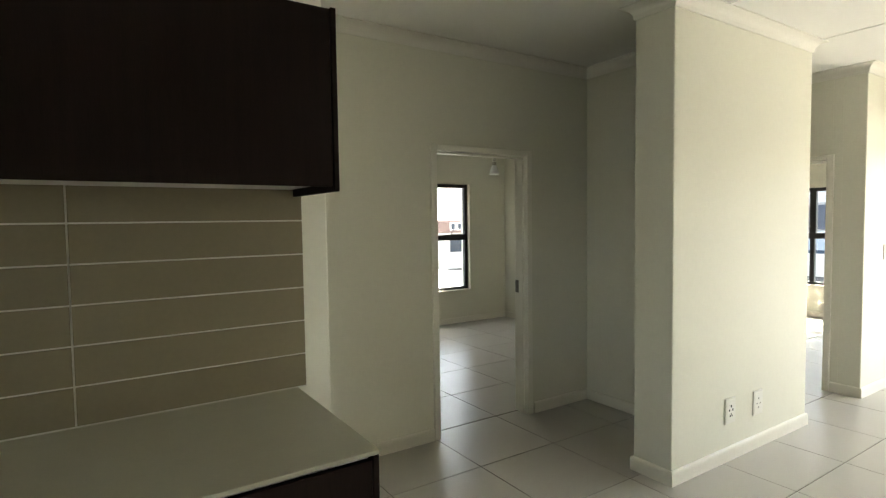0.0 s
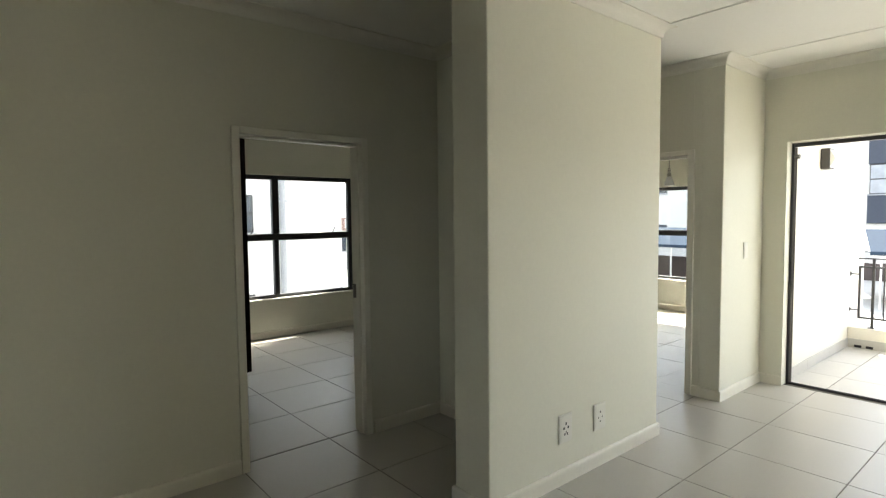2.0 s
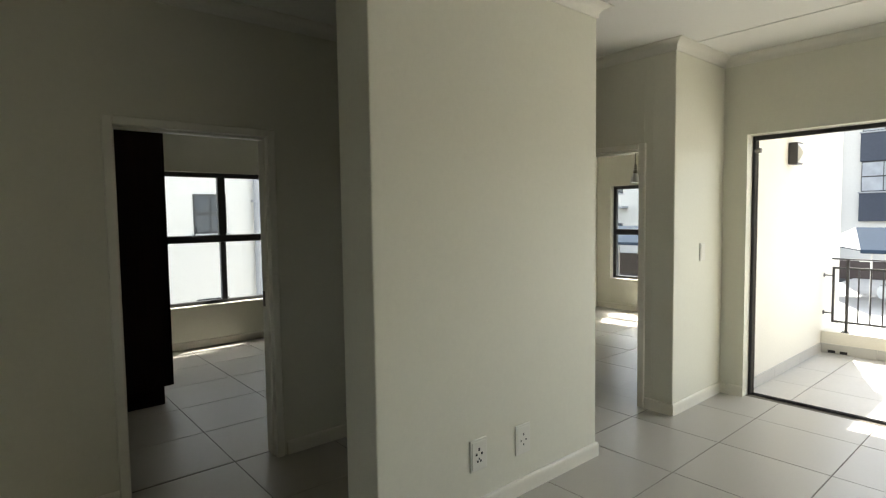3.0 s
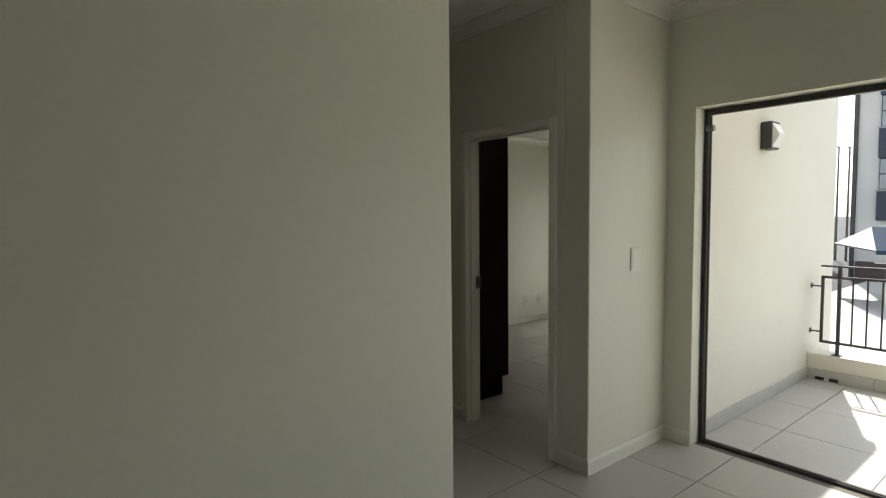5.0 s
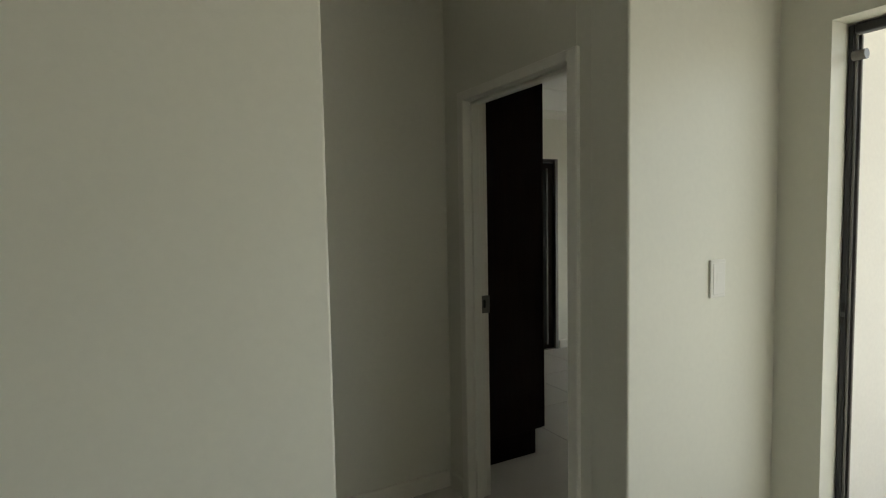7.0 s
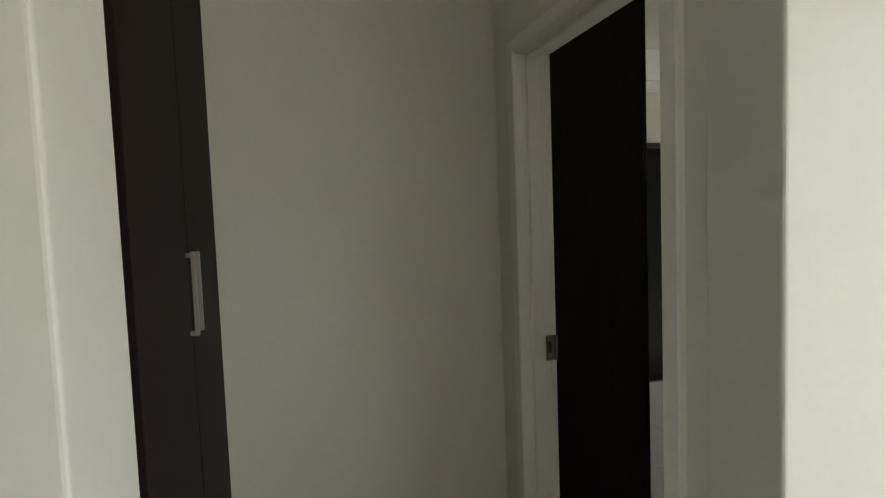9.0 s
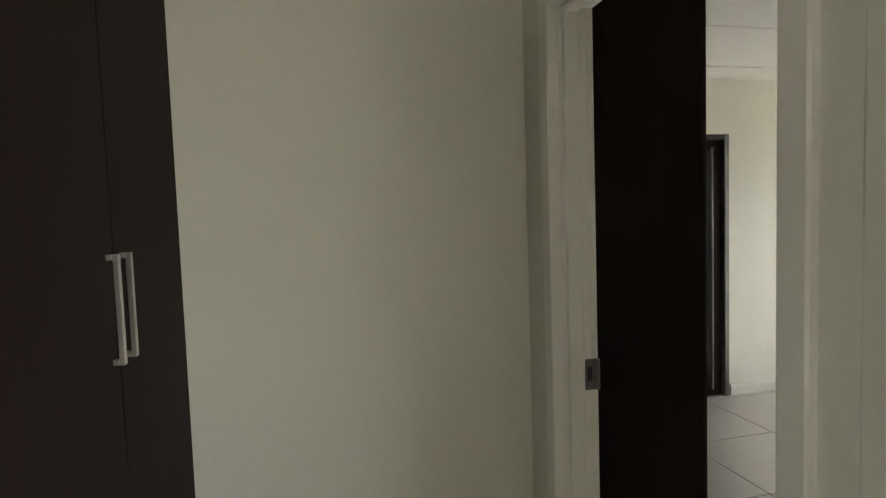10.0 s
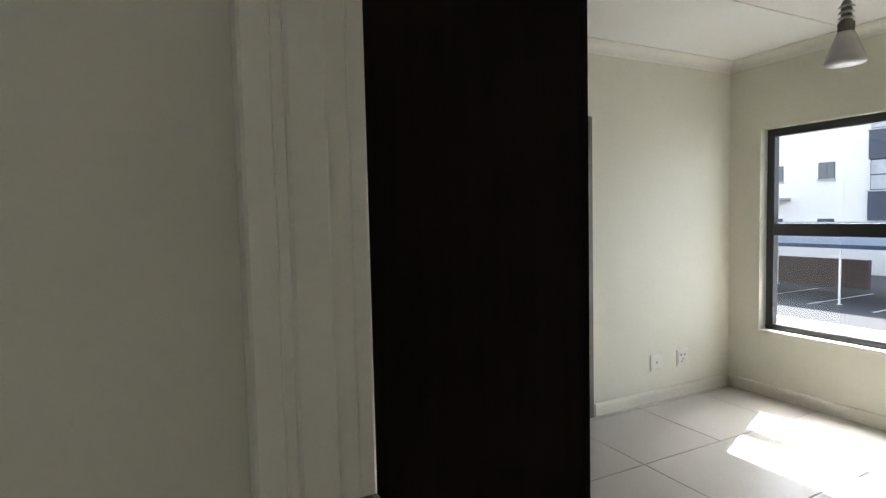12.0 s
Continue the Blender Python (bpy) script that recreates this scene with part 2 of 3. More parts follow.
COVE = [(0, -0.075), (0.006, -0.075), (0.008, -0.066)] + [(0.068 - 0.06 * math.cos(a), -0.008 - 0.058 + 0.058 * math.sin(a)) for a in [radians(15 * i) for i in range(1, 6)]] + [(0.068, -0.006), (0.075, -0.006), (0.075, 0), (0, 0)]
SKIRT = [(0, 0), (0.015, 0), (0.015, 0.070), (0.013, 0.080), (0.008, 0.086), (0, 0.088)]


def moulding(name, runs, z, prof, material, label, category):
    for p, q, n, e0, e1 in runs:
        bm = bmesh.new()
        sweep(bm, (*p, z), (*q, z), (*n, 0), prof, e0, e1)
        structure(name, bm, material, label, category)


W, E, N, S = (-1, 0), (1, 0), (0, 1), (0, -1)
LIVING = [((-2.6, 2.06), (0.59, 2.06), S, -1, 1), ((0.59, 2.06), (0.59, YD), E, 1, -1), ((0.59, YD), (XA, YD), S, -1, -1), ((XA, YD), (XA, YSB), W, -1, -1),
          ((XA, YSB), (XS0, YSB), N, -1, 1), ((XS0, YSB), (XS0, YS), W, 1, 1), ((XS0, YS), (XS1, YS), S, 1, 1), ((XS1, YS), (XS1, YP), E, 1, -1), ((XS1, YP), (XP, YP), S, -1, -1),
          ((XP, YP), (XP, YN), W, -1, 1), ((XP, YN), (XB, YN), S, 1, -1), ((XB, YN), (XB, -2.65), W, -1, -1)]
moulding("cornice", LIVING, H, COVE, CORN, "white coved plaster cornice along the ceiling", "cornice")
BED2 = [((XP + 0.13, Y2), (X2, Y2), S, -1, -1), ((X2, Y2), (X2, 1.97), W, -1, -1), ((X2, 1.97), (XP + 0.13, 1.97), N, -1, -1), ((XP + 0.13, 1.97), (XP + 0.13, Y2), E, -1, -1)]
moulding("cornice", BED2, H2, COVE, CORN, "white coved plaster cornice along the ceiling", "cornice")
BED1 = [((1.75, Y1), (X1W, Y1), S, -1, -1), ((X1W, Y1), (X1W, Y2 + 0.14), W, -1, 0), ((X1, Y2 + 0.14), (X1, 3.27), W, 0, -1)]
moulding("cornice", BED1, H, COVE, CORN, "white coved plaster cornice along the ceiling", "cornice")
SK = [((0.59, 2.075), (0.59, YD), E, 0, -1), ((0.59, YD), (1.768, YD), S, -1, 0), ((2.72, YD), (XA, YD), S, 0, -1), ((XA, YD), (XA, YSB), W, -1, -1), ((XA, YSB), (XS0, YSB), N, -1, 1),
      ((XS0, YSB), (XS0, YS), W, 1, 1), ((XS0, YS), (XS1, YS), S, 1, 1), ((XS1, YS), (XS1, 2.035), E, 1, 0), ((XS1 + 0.02, YP), (XP, YP), S, 0, -1), ((XP, YP), (XP, 2.89), W, -1, 0),
      ((XP, 2.02), (XP, YN), W, 0, 1), ((XP, YN), (XB, YN), S, 1, -1), ((XB, YN), (XB, 1.62), W, -1, 1),
      ((0.50, 2.06), (0.59, 2.06), S, 0, 1),
      ((1.75, Y1), (X1W, Y1), S, -1, -1), ((X1W, Y1), (X1W, Y2 + 0.14), W, -1, 0), ((X1, Y2 + 0.14), (X1, 3.27), W, 0, -1),
      ((7.66, Y2), (X2, Y2), S, 0, -1), ((X2, Y2), (X2, 1.97), W, -1, -1)]
moulding("baseboard", SK, 0.0, SKIRT, TRIM, "off-white painted timber baseboard", "baseboard")


# ---- door frames ----
def door_frame_y(name, x0, x1, y0, y1, head):
    """Pressed frame in a wall that runs along x; the room in front is at y0."""
    d = thing(name, ((x0 + x1) / 2, y0, 0), "white enamelled door frame of an open doorway", "door frame", kind="structure")
    for nm, a, s in (("jamb", x0, 1), ("jamb", x1, -1)):
        bm = B(((a - s * 0.045, y0 - 0.016, 0), (a + s * 0.004, y0 + 0.02, head + 0.045)), ((a - s * 0.02, y0 + 0.015, 0), (a + s * 0.004, y1 - 0.006, head)), ((a, y0 + 0.03, 0), (a + s * 0.016, y0 + 0.075, head)), ((a - s * 0.045, y1 - 0.01, 0), (a + s * 0.004, y1 + 0.014, head + 0.045)), bev=0.004)
        part(nm, bm, FRAME, d)
    bm = B(((x0 + 0.004, y0 - 0.0155, head), (x1 - 0.004, y0 + 0.02, head + 0.0445)), ((x0 + 0.004, y0 + 0.015, head - 0.002), (x1 - 0.004, y1 - 0.007, head + 0.02)), ((x0 + 0.016, y0 + 0.03, head - 0.016), (x1 - 0.016, y0 + 0.075, head)), ((x0 + 0.004, y1 - 0.01, head), (x1 - 0.004, y1 + 0.0135, head + 0.0445)), bev=0.004)
    part("head", bm, FRAME, d)
    part("strike_plate", B(((x1 - 0.007, y1 - 0.035, 0.97), (x1 - 0.003, y1 + 0.002, 1.07)), ((x1 - 0.008, y1 - 0.022, 1.0), (x1 - 0.0065, y1 - 0.008, 1.04)), bev=0.001), DULL, d, "dull metal strike plate")
    return d


door_frame_y("door_1", 1.815, 2.655, YD, 3.27, 2.045)


def door_frame_x(name, y0, y1, x0, x1, head):
    d = thing(name, (x0, (y0 + y1) / 2, 0), "white enamelled door frame of an open doorway", "door frame", kind="structure")
    for a, s in ((y0, 1), (y1, -1)):
        bm = B(((x0 - 0.016, a - s * 0.05, 0), (x0 + 0.02, a + s * 0.004, head + 0.045)), ((x0 + 0.015, a - s * 0.02, 0), (x1 - 0.006, a + s * 0.004, head)), ((x0 + 0.03, a, 0), (x0 + 0.075, a + s * 0.016, head)), ((x1 - 0.01, a - s * 0.05, 0), (x1 + 0.014, a + s * 0.004, head + 0.045)), bev=0.004)
        part("jamb", bm, FRAME, d)
    bm = B(((x0 - 0.0155, y0 + 0.004, head), (x0 + 0.02, y1 - 0.004, head + 0.0445)), ((x0 + 0.015, y0 + 0.004, head - 0.002), (x1 - 0.007, y1 - 0.004, head + 0.02)), ((x0 + 0.03, y0 + 0.016, head - 0.016), (x0 + 0.075, y1 - 0.016, head)), ((x1 - 0.01, y0 + 0.004, head), (x1 + 0.0135, y1 - 0.004, head + 0.0445)), bev=0.004)
    part("head", bm, FRAME, d)
    sp = part("strike_plate", B(((x1 - 0.028, y1 - 0.008, 0.972), (x1 + 0.006, y1 - 0.003, 1.062)), ((x1 + 0.004, y1 - 0.016, 0.972), (x1 + 0.013, y1 - 0.003, 1.062)), bev=0.0015), DULL, d, "dull metal strike plate")
    part("latch_hole", B(((x1 - 0.022, y1 - 0.0095, 1.0), (x1 - 0.008, y1 - 0.0078, 1.04))), HOLE, sp)
    return d


door_frame_x("door_2", 2.075, 2.838, XP, XP + 0.11, 2.035)

d3 = thing("door_3", (7.2, Y2, 0), "dark closed door with a black glossy panel in a slim grey frame", "door", kind="structure")
part("jamb", B(((7.60, Y2 - 0.02, 0), (7.64, Y2 + 0.12, 2.03)), bev=0.004), DULL, d3, "grey metal door jamb")
part("jamb", B(((6.75, Y2 - 0.02, 0), (6.79, Y2 + 0.12, 2.03)), bev=0.004), DULL, d3)
part("head", B(((6.79, Y2 - 0.018, 1.99), (7.60, Y2 + 0.12, 2.028)), bev=0.004), ALU, d3)
leaf = part("leaf", B(((6.793, Y2 + 0.01, 0.008), (7.597, Y2 + 0.05, 1.987)), bev=0.003), WENGE, d3, "dark brown door leaf")
part("panel", B(((6.86, Y2 + 0.004, 0.08), (7.50, Y2 + 0.011, 1.91)), bev=0.002), DOORG, leaf, "black glossy panel")
part("bead", B(((7.50, Y2 - 0.002, 0.06), (7.515, Y2 + 0.012, 1.93)), bev=0.002), DULL, leaf)


# ---- windows ----
def window(name, axis, a0, a1, z0, z1, plane, mulls, transom, inside, sill_depth, opener=None):
    """Charcoal frame at plane, running along axis; inside is -1 when the room lies on the lower side."""
    def P(u, w, z):
        return (u, plane + w, z) if axis == "x" else (plane + w, u, z)
    mid = P((a0 + a1) / 2, 0, z0)
    wdw = thing(name, mid, "charcoal aluminium window with clear panes", "window", kind="structure")
    f = 0.055
    for nm, p, q in (("frame_head", (a0, z1 - f), (a1, z1)), ("frame_sill", (a0, z0), (a1, z0 + 0.045)), ("frame_side", (a0, z0 + 0.045), (a0 + f, z1 - f)), ("frame_side", (a1 - f, z0 + 0.045), (a1, z1 - f))):
        part(nm, B((P(p[0], -0.03, p[1]), P(q[0], 0.03, q[1])), bev=0.003), ALU, wdw)
    part("transom", B((P(a0 + f, -0.036, transom - 0.045), P(a1 - f, 0.03, transom + 0.045)), bev=0.004), ALU, wdw)
    us = [a0 + f] + list(mulls) + [a1 - f]
    for m in mulls:
        part("mullion", B((P(m - 0.032, -0.034, z0 + 0.045), P(m + 0.032, 0.028, transom - 0.045)), bev=0.003), ALU, wdw)
        part("mullion", B((P(m - 0.045, -0.034, transom + 0.045), P(m + 0.045, 0.028, z1 - f)), bev=0.003), ALU, wdw)
    for u, v in zip(us, us[1:]):
        for lo, hi in ((z0 + 0.045, transom - 0.045), (transom + 0.045, z1 - f)):
            g = part("pane", B((P(u, -0.003, lo), P(v, 0.003, hi))), GLASS, wdw)
            g.visible_shadow = False
    for u in (opener or ()):
        bm = bmesh.new()
        cyl(bm, P(u, inside * 0.04, transom + 0.03), P(u + 0.035, inside * 0.075, transom + 0.12), 0.007, n=8)
        box(bm, P(u - 0.02, inside * 0.03, transom + 0.015), P(u + 0.02, inside * 0.048, transom + 0.04), 0.003)
        part("stay_handle", bm, ALU, wdw)
    part("sill_board", B((P(a0 - 0.0, inside * 0.031, z0 - 0.012), P(a1, inside * sill_depth, z0 + 0.004)), bev=0.003), TRIM, wdw, "white painted window sill")
    return wdw


window("window_1", "x", 2.452, 4.673, 0.50, 2.098, Y1 + 0.085, [3.545], 1.30, -1, 0.10, [4.35, 3.2])
window("window_2", "y", 3.302, 4.765, 0.49, 1.978, X2 + 0.085, [3.79], 1.243, -1, 0.10)

# Unseen west window, added and sized to brighten the kitchen and living room.
window("window_unseen", "y", -1.895, 0.095, 0.91, 2.095, -2.69, [-0.9], 1.50, 1, 0.08)

# ---- balcony door ----
bd = thing("door_balcony", (XB + 0.12, -0.3, 0), "open charcoal aluminium sliding balcony door frame", "balcony door", kind="structure")
part("frame_side", B(((XB + 0.108, 1.588, 0.0), (XB + 0.148, 1.608, 2.157)), bev=0.004), ALU, bd)
part("frame_side", B(((XB + 0.09, -2.298, 0.0), (XB + 0.16, -2.264, 2.157)), bev=0.004), ALU, bd)
part("frame_head", B(((XB + 0.108, -2.264, 2.122), (XB + 0.150, 1.588, 2.157)), bev=0.004), ALU, bd)
part("track", B(((XB + 0.110, -2.264, 0.001), (XB + 0.150, 1.588, 0.008)), ((XB + 0.114, -2.264, 0.007), (XB + 0.119, 1.588, 0.014)), ((XB + 0.138, -2.264, 0.007), (XB + 0.143, 1.588, 0.014)), bev=0.0015), ALU, bd)
st = part("stile", B(((XB + 0.114, 1.578, 0.014), (XB + 0.122, 1.588, 2.12)), ((XB + 0.134, 1.572, 0.014), (XB + 0.144, 1.588, 2.12)), bev=0.003), DULL, bd)
bm = bmesh.new()
cyl(bm, (XB + 0.085, 1.578, 2.035), (XB + 0.085, 1.535, 2.035), 0.019, n=14)
cyl(bm, (XB + 0.07, 1.556, 2.035), (XB + 0.105, 1.556, 2.035), 0.010, n=12)
part("lock", bm, DULL, bd, "small round metal lock")
for z in (1.045, 1.095):
    part("keeper", B(((XB + 0.1055, 1.590, z - 0.018), (XB + 0.1095, 1.606, z + 0.018)), bev=0.002), HOLE, bd, "black latch keeper")

# ---- balcony ----
bf = structure("balcony_floor", B(((XB + 0.2, -2.6, -0.25), (8.40, 1.68, -0.045))), GROUT, "grey tiled balcony floor", "floor")
structure("wall_parapet", B(((8.38, -2.6, -0.4), (8.62, 1.68, 0.20)), bev=0.01, seg=2), OUTPAINT, "low cream rendered balcony kerb", "parapet")
structure("wall_balcony_far", B(((XB + 0.2, -2.8, -0.4), (8.62, -2.6, 1.0)), bev=0.01), OUTPAINT, "cream rendered outside wall closing the balcony", "wall")
rail = thing("balcony_railing", (8.44, 0.0, 0.20), "dark painted steel balcony railing on a low kerb", "railing")
part("top_rail", B(((8.415, -2.55, 1.0), (8.465, 1.605, 1.015)), bev=0.004), RAILM, rail)
part("upper_rail", B(((8.428, -2.55, 0.895), (8.452, 1.60, 0.918)), bev=0.003), RAILM, rail)
part("lower_rail", B(((8.428, -2.55, 0.30), (8.452, 1.60, 0.323)), bev=0.003), RAILM, rail)
part("end_post", B(((8.428, 1.577, 0.323), (8.452, 1.60, 0.895)), bev=0.003), RAILM, rail)
for y in (1.46, 0.46, -0.54, -1.54):
    part("post", B(((8.426, y - 0.014, 0.2), (8.454, y + 0.014, 1.0)), bev=0.003), RAILM, rail)
    part("foot_plate", B(((8.40, y - 0.04, 0.2), (8.48, y + 0.04, 0.207)), bev=0.002), RAILM, rail)
for i in range(36):
    y = 1.36 - i * 0.105
    if min(abs(y - p) for p in (0.46, -0.54, -1.54)) > 0.03:
        part("baluster", B(((8.434, y - 0.007, 0.323), (8.446, y + 0.007, 0.895)), bev=0.002), RAILM, rail)
for z in (0.82, 0.40):
    bm = bmesh.new()
    cyl(bm, (8.44, 1.58, z), (8.44, 1.675, z), 0.007, n=8)
    cyl(bm, (8.44, 1.672, z), (8.44, 1.679, z), 0.025, n=12)
    part("wall_bracket", bm, RAILM, rail)

wl = thing("wall_lamp", (7.3, 1.68, 2.09), "dark square bulkhead lamp with a pale lens on the wall", "wall lamp")
part("housing", B(((7.2, 1.60, 1.985), (7.36, 1.679, 2.195)), bev=0.006), RAILM, wl)
bm = bmesh.new()
fr = [bm.verts.new(v) for v in ((7.212, 1.602, 1.997), (7.348, 1.602, 1.997), (7.348, 1.602, 2.183), (7.212, 1.602, 2.183))]
tp = [bm.verts.new(v) for v in ((7.225, 1.56, 2.075), (7.335, 1.56, 2.075), (7.335, 1.56, 2.105), (7.225, 1.56, 2.105))]
for i in range(4):
    bm.faces.new((fr[i], fr[(i + 1) % 4], tp[(i + 1) % 4], tp[i]))
bm.faces.new(tp)
bm.faces.new(fr[::-1])
part("lens", bm, LENS, wl, "pale faceted diffuser")
for y in (1.575, 1.465):
    vh = thing("weep_hole", (8.379, y, 0.0), "small dark drain opening in the skirting tile", "drain")
    part("opening", B(((8.362, y - 0.04, -0.032), (8.380, y + 0.03, -0.002)), bev=0.002), HOLE, vh)

# ---- kitchen ----
sp = structure("backsplash", B(((-1.9, 2.051, 0.90), (0.482, 2.062, 1.70)), bev=0.001), LGROUT, "taupe stacked wall tiles with pale grout above the counter", "backsplash")
up = thing("upper_cabinet", (-0.6, 2.05, 1.66), "dark wenge wall cabinet over the counter, closed and without handles", "cabinet")
part("carcass", B(((-1.85, 1.645, 1.685), (0.445, 2.050, 2.235)), bev=0.002), MELA, up, "white board underside")
part("end_panel", B(((0.447, 1.618, 1.657), (0.465, 2.050, 2.245)), bev=0.0015), WENGE, up)
for a, b in ((-0.70, 0.444), (-1.83, -0.703)):
    part("door", B(((a, 1.620, 1.672), (b, 1.640, 2.24)), bev=0.002), WENGE, up)
ct = thing("worktop", (-0.7, 1.7, 0.885), "pale grey-green stone kitchen worktop with a thin edge", "worktop")
part("slab", B(((-1.9, 1.324, 0.888), (0.447, 2.051, 0.902)), bev=0.002), STONE, ct)
part("seal", B(((-1.9, 2.040, 0.9015), (0.480, 2.0525, 0.9055)), bev=0.001), LGROUT, ct, "pale sealant line along the wall tiles")
bc = thing("base_cabinet", (-0.6, 1.7, 0), "dark wenge kitchen base cabinet under the worktop", "cabinet")
part("end_panel", B(((0.426, 1.328, 0.0), (0.445, 2.050, 0.886)), bev=0.0015), WENGE, bc)
part("carcass", B(((-1.85, 1.36, 0.10), (0.425, 2.050, 0.884)), bev=0.002), MELA, bc)
part("plinth", B(((-1.85, 1.40, 0.0), (0.425, 1.418, 0.10))), WENGE, bc)
for a, b in ((-0.16, 0.424), (-0.76, -0.163), (-1.36, -0.763)):
    part("door", B(((a, 1.330, 0.105), (b, 1.350, 0.874)), bev=0.002), WENGE, bc)


# ---- passage cupboard ----
def d_handle(parent, x, y, z0, z1, out=0.021, wdt=0.012):
    bm = B(((x + out - 0.01, y - wdt / 2, z0), (x + out, y + wdt / 2, z1)), ((x, y - wdt / 2, z0), (x + out - 0.01, y + wdt / 2, z0 + 0.011)), ((x, y - wdt / 2, z1 - 0.011), (x + out - 0.01, y + wdt / 2, z1)), bev=0.0015)
    return part("handle", bm, STEEL, parent, "brushed steel bar handle")


cb = thing("linen_cupboard", (3.9, 2.54, 0), "tall dark wenge built-in cupboard with two doors and steel handles", "cupboard")
part("carcass", B(((3.5, YSB + 0.002, 0.10), (4.173, YP - 0.002, 2.40)), bev=0.002), WENGE, cb)
part("plinth", B(((4.10, YSB + 0.002, 0.0), (4.12, YP - 0.002, 0.10))), WENGE, cb)
part("top_filler", B(((4.15, YSB + 0.002, 2.403), (4.174, YP - 0.002, 2.79))), WENGE, cb)
for a, b, hy in ((YSB + 0.022, 2.543, 2.512), (2.546, YP - 0.004, 2.577)):
    dr = part("door", B(((4.175, a, 0.105), (4.196, b, 2.40)), bev=0.002), WENGE, cb)
    d_handle(dr, 4.196, hy, 1.232, 1.432)


# ---- wardrobes ----
def wardrobe(x0, x1, y0, y1, h, label):
    w = thing("wardrobe", ((x0 + x1) / 2, (y0 + y1) / 2, 0), label, "wardrobe", "bedroom wardrobes")
    part("side_panel", B(((x0, y0, 0.0), (x1 - 0.075, y0 + 0.018, 0.15)), ((x0, y0, 0.15), (x1 - 0.022, y0 + 0.018, h)), bev=0.0015), WENGE, w)
    part("carcass", B(((x0, y0 + 0.019, 0.15), (x1 - 0.024, y1, h)), bev=0.002), WENGE, w)
    part("plinth", B(((x1 - 0.095, y0 + 0.019, 0.0), (x1 - 0.077, y1, 0.15))), WENGE, w)
    n = max(2, round((y1 - y0) / 0.48))
    s = (y1 - y0) / n
    for i in range(n):
        d = part("door", B(((x1 - 0.02, y0 + i * s + 0.002, 0.152), (x1, y0 + (i + 1) * s - 0.002, h - 0.003)), bev=0.002), WENGE, w)
        hy = y0 + (i + 1) * s - 0.04 if i % 2 == 0 else y0 + i * s + 0.04
        d_handle(d, x1, hy, 1.23, 1.43)
    return w


wardrobe(1.755, 2.445, 4.745, 6.64, 2.60, "tall dark wenge wardrobe standing against the bedroom wall")
wardrobe(XP + 0.135, 5.915, 3.115, 5.02, 2.45, "tall dark wenge wardrobe beside the bedroom doorway")


# ---- sockets and switches ----
def plate(name, at, n, w, h, label, holes, category):
    """A wall plate centred at `at`, on a wall whose way out is n; holes are (u, v, half width, half height)."""
    t = thing(name, at, label, category, "wall plates")
    n = Vector((*n, 0))
    u = Vector((-n.y, n.x, 0))

    def P(a, b, o):
        p = Vector(at) + u * a + n * o
        return (p.x, p.y, p.z + b)
    part("cover", B((P(-w / 2, -h / 2, 0.0005), P(w / 2, h / 2, 0.009)), bev=0.003, seg=2), PLAST, t)
    part("centre", B((P(-w / 2 + 0.012, -h / 2 + 0.012, 0.008), P(w / 2 - 0.012, h / 2 - 0.012, 0.0115)), bev=0.0015), PLAST, t)
    for a, b, hw, hh in holes:
        part("hole" if category == "socket" else "rocker", B((P(a - hw, b - hh, 0.0105), P(a + hw, b + hh, 0.0122))), HOLE if category == "socket" else PLAST, t)
    return t


THREE = [(0, 0.028, 0.006, 0.008), (-0.019, 0.004, 0.006, 0.007), (0.019, 0.004, 0.006, 0.007), (-0.011, -0.033, 0.005, 0.006), (0.011, -0.033, 0.005, 0.006), (0.0, -0.02, 0.004, 0.005)]
plate("socket_plate", (3.15, YS, 0.322), S, 0.118, 0.165, "white double power socket plate on the stub wall", THREE, "socket")
plate("socket_plate", (3.49, YS, 0.308), S, 0.118, 0.165, "white aerial and power plate beside the power socket", [(0.0, 0.028, 0.005, 0.006), (-0.02, -0.005, 0.004, 0.005), (0.02, -0.005, 0.004, 0.005), (0, -0.03, 0.004, 0.005)], "socket")
plate("socket_plate", (8.245, Y2, 0.293), S, 0.12, 0.12, "white aerial plate low on the bedroom wall", [(0.0, 0.0, 0.006, 0.007)], "socket")
plate("socket_plate", (8.52, Y2, 0.295), S, 0.12, 0.12, "white power socket plate low on the bedroom wall", [(-0.02, 0.02, 0.005, 0.006), (0.02, 0.02, 0.005, 0.006), (0, -0.012, 0.005, 0.006), (-0.012, -0.03, 0.005, 0.005)], "socket")
plate("light_switch", (5.66, YN, 1.226), S, 0.085, 0.142, "white single light switch plate beside the balcony door", [(0.0, 0.0, 0.012, 0.022)], "switch")


